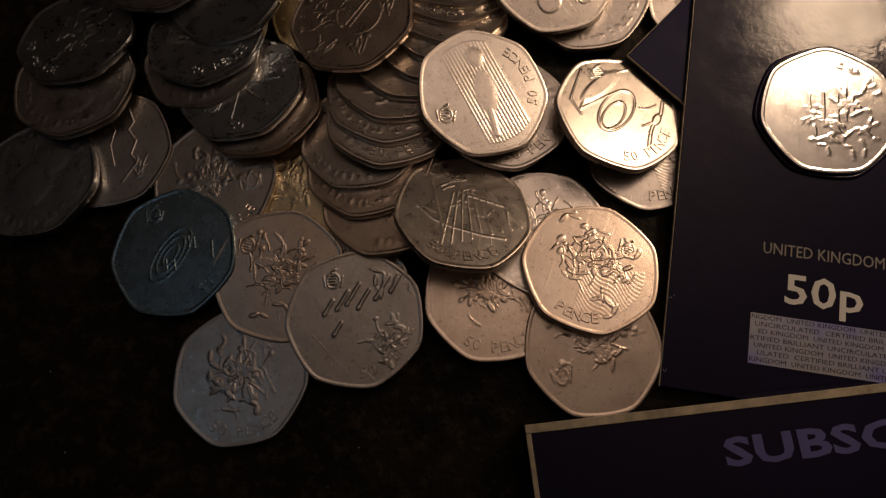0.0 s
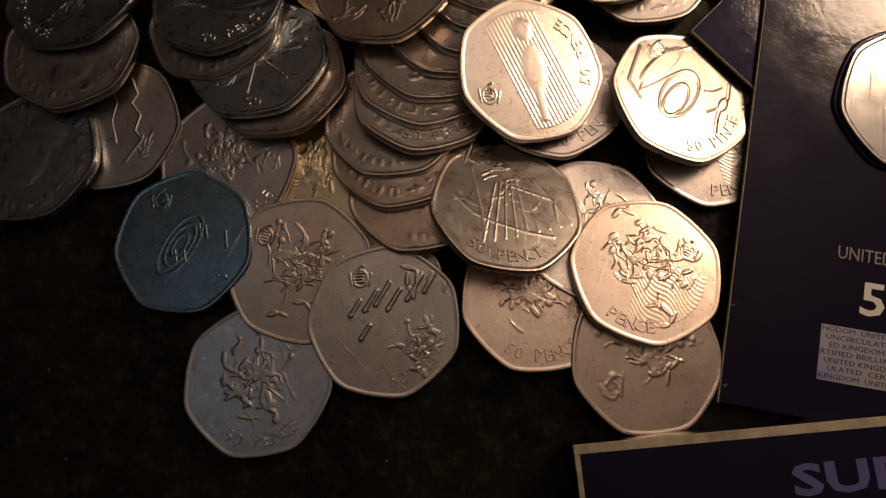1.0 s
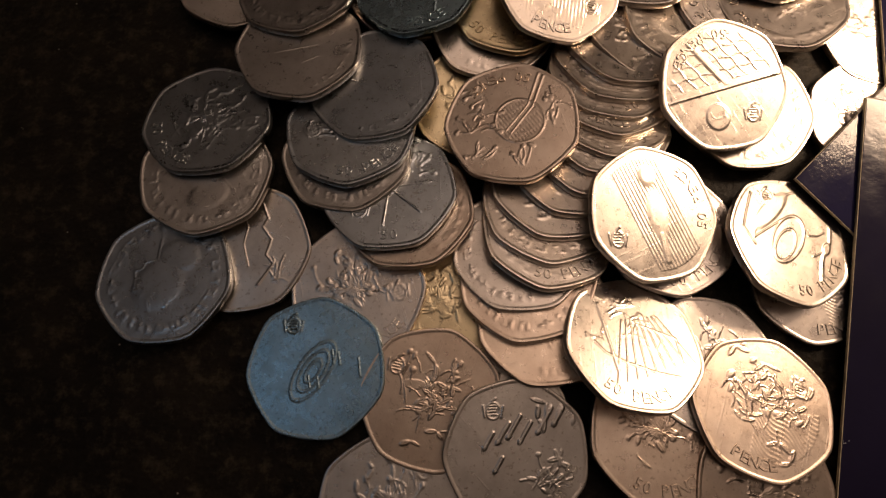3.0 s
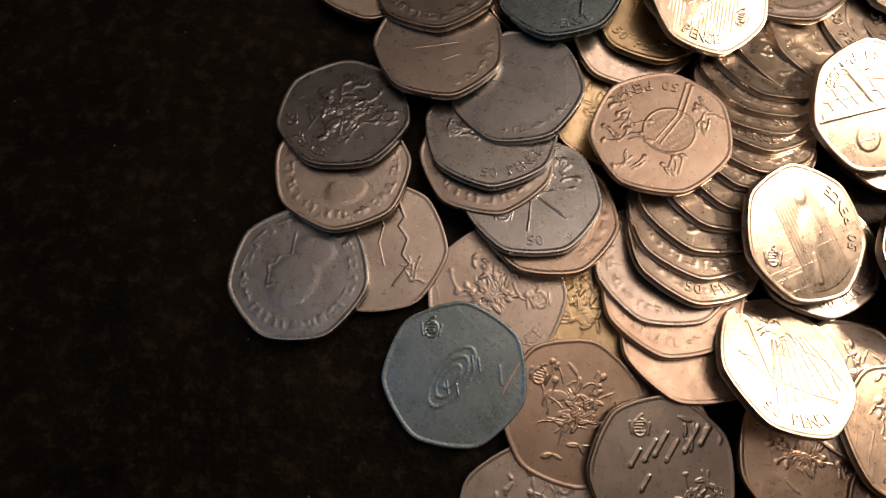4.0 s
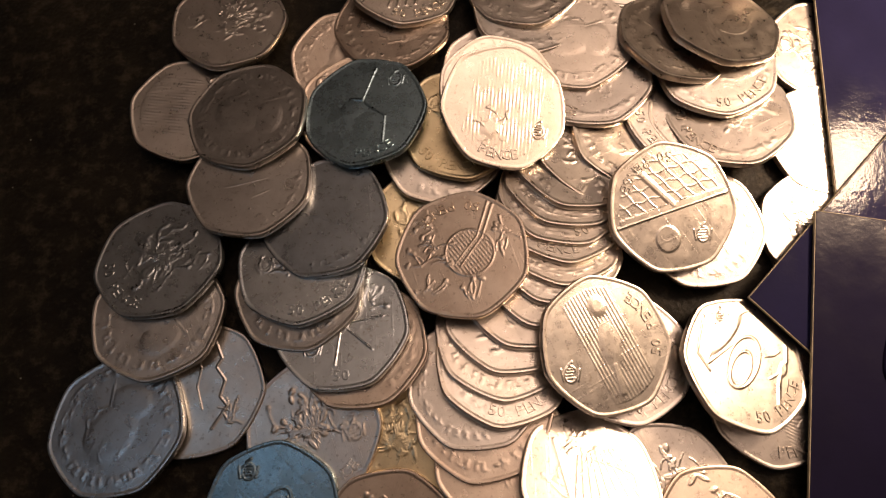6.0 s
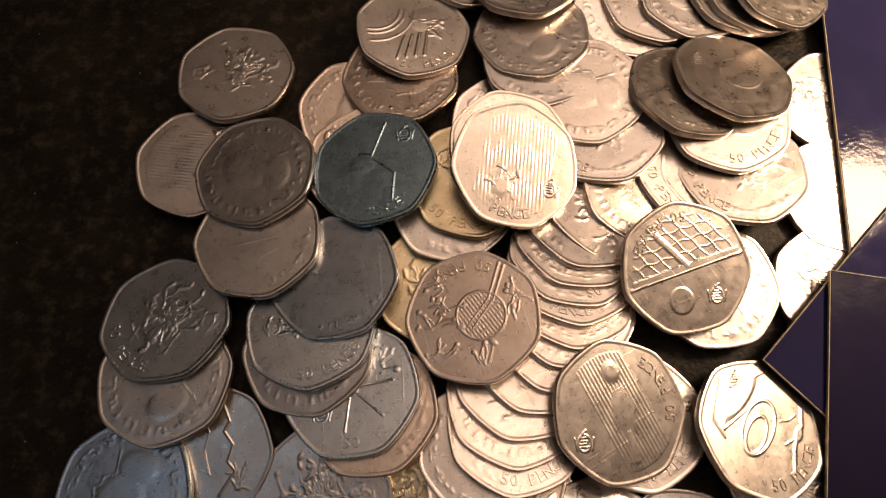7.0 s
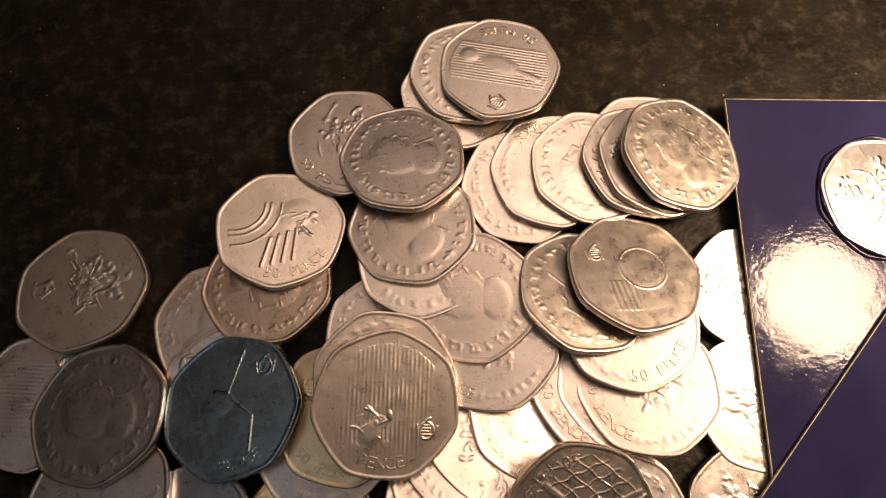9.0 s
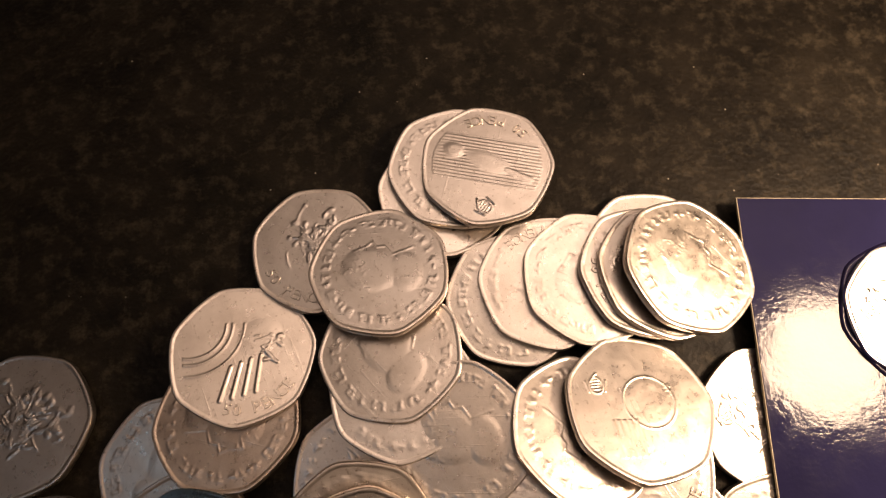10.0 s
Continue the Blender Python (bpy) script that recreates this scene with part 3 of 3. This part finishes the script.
coin("head", 0.0406, 0.0134, 0.0040, -4.3, -15.0, 255.9)
coin("strokes", 0.0430, 0.0175, 0.0040, -4.3, -15.0, 210.7)
coin("cluster_c", 0.0475, 0.0202, 0.0034, -8.5, -11.3, 109.2)
coin("head", 0.0554, 0.0235, 0.0026, -10.5, -7.9, 120.2)
coin("lettered", 0.0686, 0.0278, 0.0034, 0.0, -5.0, 300.9)
coin("lettered", 0.0736, 0.0284, 0.0036, 1.0, -5.0, 47.1)
coin("lettered", 0.0774, 0.0271, 0.0047, 5.0, -9.8, 295.8)
coin("cluster_a", 0.0969, -0.0008, 0.0000, 0.0, 0.0, 21.9)
coin("lettered", 0.1005, 0.0225, 0.0010, 0.0, 0.0, 88.5)
coin("cluster_d", 0.1037, 0.0451, 0.0006, -1.0, -1.0, 17.4)
coin("cluster_b", 0.0958, 0.0019, 0.0008, 0.0, 0.0, 111.9)
coin("head", 0.0688, 0.0022, 0.0022, 0.9, -0.1, 5.6)
coin("cluster_c", 0.0682, 0.0040, 0.0003, 0.0, 0.0, 298.0)
coin("head", -0.0078, 0.0453, 0.0000, 0.0, 0.0, 336.7, TONED)
coin("waves", -0.0049, 0.0309, 0.0018, 0.0, 3.0, 7.8, TONED)
coin("stripes", -0.0436, 0.0325, 0.0013, -0.9, -5.2, 79.1)
coin("faint", -0.0273, 0.0132, 0.0047, 2.3, -8.0, 42.0, DULLED)
coin("faint", -0.0106, 0.0045, 0.0052, 8.9, -6.4, 6.4, COOL_REFLECTION)
coin("strokes", 0.0276, 0.0409, 0.0000, 0.0, 0.0, 313.3)
coin("lettered", 0.0141, 0.0214, 0.0030, 1.0, 2.0, 90.3)
coin("jump", 0.0182, 0.0260, 0.0050, 3.0, -2.0, -17.5, YELLOWED_SHEEN)
coin("lettered", 0.0477, 0.0373, 0.0047, 5.7, -6.7, 300.6)
coin("head", 0.0446, 0.0468, 0.0051, 4.7, -2.7, 86.3)
coin("lettered", 0.0352, 0.0563, 0.0038, 0.0, -6.0, 72.5)
coin("lettered", 0.0754, 0.0392, 0.0060, 1.9, -4.2, 28.4)
coin("head", 0.0671, 0.0460, 0.0054, -12.0, -15.0, 208.6)
coin("medal", 0.0776, 0.0490, 0.0066, -8.0, -17.0, 15.1)
coin("lettered", 0.0267, 0.0311, 0.0082, -8.0, 7.0, 272.4)
coin("stripes", 0.0271, 0.0269, 0.0106, -10.0, 9.0, -10.0)
coin("head", 0.0027, 0.0533, 0.0022, 0.8, -9.2, 250.5, TONED)
coin("cluster_b", -0.0362, 0.0549, 0.0019, -0.4, -7.6, 325.7)
coin("head", -0.0290, 0.0290, 0.0044, 5.8, -7.2, 84.8, DULLED)
coin("arrow", -0.0025, 0.0284, 0.0066, 9.0, -5.0, 12.5, BLUED_SHEEN)
coin("globe", 0.0179, -0.0046, 0.0079, 8.2, -5.2, 195.7, TONED)
coin("band", 0.0449, -0.0231, 0.0078, -12.8, 3.0, 115.6)
coin("net", 0.0609, 0.0049, 0.0080, -5.6, 12.5, 216.0)
coin("rings", 0.0729, -0.0270, 0.0040, -14.2, -8.5, 34.7)
coin("sail", 0.0404, -0.0486, 0.0064, -11.0, -20.0, -2.8)
coin("bus", 0.0054, 0.0648, 0.0029, -7.1, -7.5, 21.3)
coin("head", 0.0336, 0.0630, 0.0036, 2.4, -8.8, 39.7)
coin("cluster_c", 0.0200, 0.0852, 0.0012, 0.0, -5.0, 329.5)
coin("cluster_d", 0.0460, 0.0951, 0.0006, -3.0, -2.0, -24.3)
coin("head", 0.0486, 0.1002, 0.0026, -1.0, -2.0, 400.2)
coin("band", 0.0553, 0.0992, 0.0047, 0.9, -4.5, 161.8)
coin("head", 0.0584, 0.0721, 0.0004, 0.0, 2.0, 396.9)
coin("lettered", 0.0650, 0.0746, 0.0016, 0.0, -2.0, 184.7)
coin("head", 0.0735, 0.0745, 0.0026, -2.0, -3.0, 115.1)
coin("lettered", 0.0868, 0.0787, 0.0006, -3.0, -2.0, 331.4)
coin("lettered", 0.0845, 0.0747, 0.0034, -6.0, -5.0, 291.0)
coin("cluster_a", 0.0877, 0.0742, 0.0042, -8.0, -5.0, 126.1)
coin("head", 0.0916, 0.0746, 0.0062, -14.0, -4.0, 39.5)
coin("head", 0.0323, 0.0787, 0.0043, -1.5, -10.8, 90.2)


# ---- coin cards, stacked over the ends of the pile ----
def sheet(name, corner, turn, wide, tall, low, thick, material, label, category, lean=0.0):
    """A card with a worn paper edge; its own x and y run right and down from the upper left corner."""
    ob = part(name, box(0, wide, -tall, 0, 0, thick, 0.0002), material)
    edge = bmesh.new()
    for x0, x1, y0, y1 in ((-0.00006, wide, -0.00005, 0.00006), (-0.00006, 0.00006, -tall, -0.00006)):
        bm = box(x0, x1, y0, y1, 0.0001, thick - 0.00006)
        mesh = bpy.data.meshes.new("strip")
        bm.to_mesh(mesh)
        bm.free()
        edge.from_mesh(mesh)
        bpy.data.meshes.remove(mesh)
    part("worn_edge", edge, EDGE, ob, "pale scuffed paper edge")
    ob.matrix_world = pose(*corner, low, 0, 0, turn) @ pose(0, 0, 0, lean)
    return tagged(ob, label, category)


def inked(name, text, left, top, wide, tall, z, material, parent, bold=0.0):
    """Printed letters that fill a field of the given width and height."""
    bm = letters(text, tall, 0.00002, bold)
    xs, ys = [v.co.x for v in bm.verts], [v.co.y for v in bm.verts]
    fit = Matrix.Diagonal((wide / (max(xs) - min(xs)), tall / (max(ys) - min(ys)), 1, 1))
    bm.transform(Matrix.Translation((left, top, z)) @ fit @ Matrix.Translation((-min(xs), -max(ys), 0)))
    return part(name, bm, material, parent)


def well(parent, x, y, z):
    """The dark cut-out ring in which a card's coin sits."""
    bm = bmesh.new()
    turns = [2 * math.pi * k / 84 for k in range(84)]
    ring = []
    for scale, level in ((1.005, z + 0.0001), (1.012, z + 0.00055), (1.05, z + 0.0005), (1.07, z)):
        ring.append([bm.verts.new((x + scale * float(outline(np.array(a))) * math.cos(a), y + scale * float(outline(np.array(a))) * math.sin(a), level)) for a in turns])
    for lo, hi in zip(ring, ring[1:]):
        for k in range(84):
            bm.faces.new((lo[k], hi[k], hi[(k + 1) % 84], lo[(k + 1) % 84]))
    part("coin_surround", bm, BLACK_CARD, parent, "raised clear black rim round the coin", True)


upper_card = sheet("coin_card", (0.1056, 0.0887), -5.0, 0.10, 0.12, 0.0032, 0.0008, NAVY, "glossy navy coin card with a scuffed edge holding one coin", "coin card")
slanted_card = sheet("coin_card", (0.0761, -0.0135), 45.0, 0.10, 0.050, 0.0042, 0.0008, NAVY, "glossy navy card lying aslant between two others", "coin card", 4.0)
lower_card = sheet("coin_card", (0.0922, 0.0045), -9.8, 0.10, 0.088, 0.0053, 0.0009, BLACK_CARD, "glossy dark navy coin card with white fifty pence print", "coin card", 2.7)
for ob in (upper_card, slanted_card, lower_card):
    tagged(ob, group="coin cards beside the pile")
well(upper_card, 0.0310, -0.0235, 0.0008)
well(lower_card, 0.0281, -0.0283, 0.0009)
coin("cluster_d", *(upper_card.matrix_world @ Vector((0.0310, -0.0235, 0.0003))), 0, 0, 20, PROOF, "coins set in cards")
coin("quay", *(lower_card.matrix_world @ Vector((0.0281, -0.0283, 0.0004))), 0, 2.7, -5, PROOF, "coins set in cards")
inked("country_name", "UNITED KINGDOM", 0.0175, -0.0570, 0.0228, 0.0023, 0.00094, GREY_INK, lower_card)
inked("value_print", "50p", 0.0220, -0.0627, 0.0146, 0.0078, 0.00094, WHITE_INK, lower_card, 0.00012)
foil = part("hologram_strip", box(0.0159, 0.085, -0.0810, -0.0713, 0.00088, 0.00095), FOIL, lower_card, "silver holographic strip with fine print")
PRINT = ("UNITED KINGDOM  UNITED KINGDOM  ", "CERTIFIED BRILLIANT UNCIRCULATED  ")
for k, cut in enumerate((9, 20, 4, 2, 0, 26, 7)):
    text = (PRINT[k % 2] * 4)[cut:cut + 72].strip()
    inked("fine_print", text, 0.0161 + 0.0007 * (k % 3), -0.0715 - k * 0.00136, 0.00086 * len(text), 0.00088, 0.00098, DARK_INK, foil)

# ---- the thick black sign with a pale edge ----
slab = part("sign_block", box(0, 0.11, -0.07, 0, 0, 0.0088, 0.0004), BLACK_CARD)
rim = bmesh.new()
for x0, x1, y0, y1 in ((0, 0.11, -0.0013, 0.0002), (0, 0.0009, -0.07, -0.0014)):
    bm = box(x0, x1, y0, y1, 0.0084, 0.0091, 0.0001)
    mesh = bpy.data.meshes.new("strip")
    bm.to_mesh(mesh)
    bm.free()
    rim.from_mesh(mesh)
    bpy.data.meshes.remove(mesh)
part("pale_edge", rim, EDGE, slab, "pale cream worn edge")
inked("sign_lettering", "SUBSC", 0.0339, -0.0058, 0.0309, 0.0050, 0.00884, BLUE_INK, slab, 0.00016)
slab.matrix_world = pose(0.0508, -0.0889, 0.0, 0, 0, 5.8)
tagged(slab, "thick black sign block with a pale edge and blue-grey capitals", "sign")

# ---- lint on the card's edge ----
for lint_x, lint_y, lint_turn in ((0.0807, -0.0650, 20), (0.0785, -0.0790, 70)):
    bm = bmesh.new()
    for k in range(4):
        bend = [Vector(((0.0003 + 0.0002 * k) * math.cos(k * 1.1 + s * 0.9) * s / 3, (0.0005 - 0.0001 * k) * math.sin(k * 1.1 + s * 0.9) * s / 3, 0.0001 * s)) for s in range(4)]
        for lo, hi in zip(bend, bend[1:]):
            side = Vector((-(hi - lo).y, (hi - lo).x, 0)).normalized() * 0.00005
            lift = Vector((0, 0, 0.00008))
            quad = [bm.verts.new(v) for v in (lo - side, lo + side, hi + side, hi - side)]
            roof = [bm.verts.new(v.co + lift) for v in quad]
            bm.faces.new(quad[::-1])
            bm.faces.new(roof)
            for n in range(4):
                bm.faces.new((quad[n], quad[(n + 1) % 4], roof[(n + 1) % 4], roof[n]))
    lint = part("lint", bm, WHITE_INK)
    lint.matrix_world = pose(lint_x, lint_y, 0.0058 + 0.047 * (lint_y - 0.0045), 0, 0, lint_turn)
    tagged(lint, "tiny pale scrap of lint caught on the card edge", "lint", "lint scraps")

# ---- a white sheet beyond the dark cover ----
paper = part("paper_sheet", box(-0.20, 0.0, -0.05, 0.15, 0, 0.0004), PAPER)
part("grey_margin", box(-0.004, 0.0006, -0.05, 0.022, 0.0003, 0.0007), plain("grey_margin", (0.08, 0.09, 0.10), 0.6), paper, "dark grey strip along the edge")
paper.matrix_world = pose(-0.1265, 0.004, 0.0002, 0, 0, -6)
tagged(paper, "white sheet of paper with a dark grey strip", "paper")
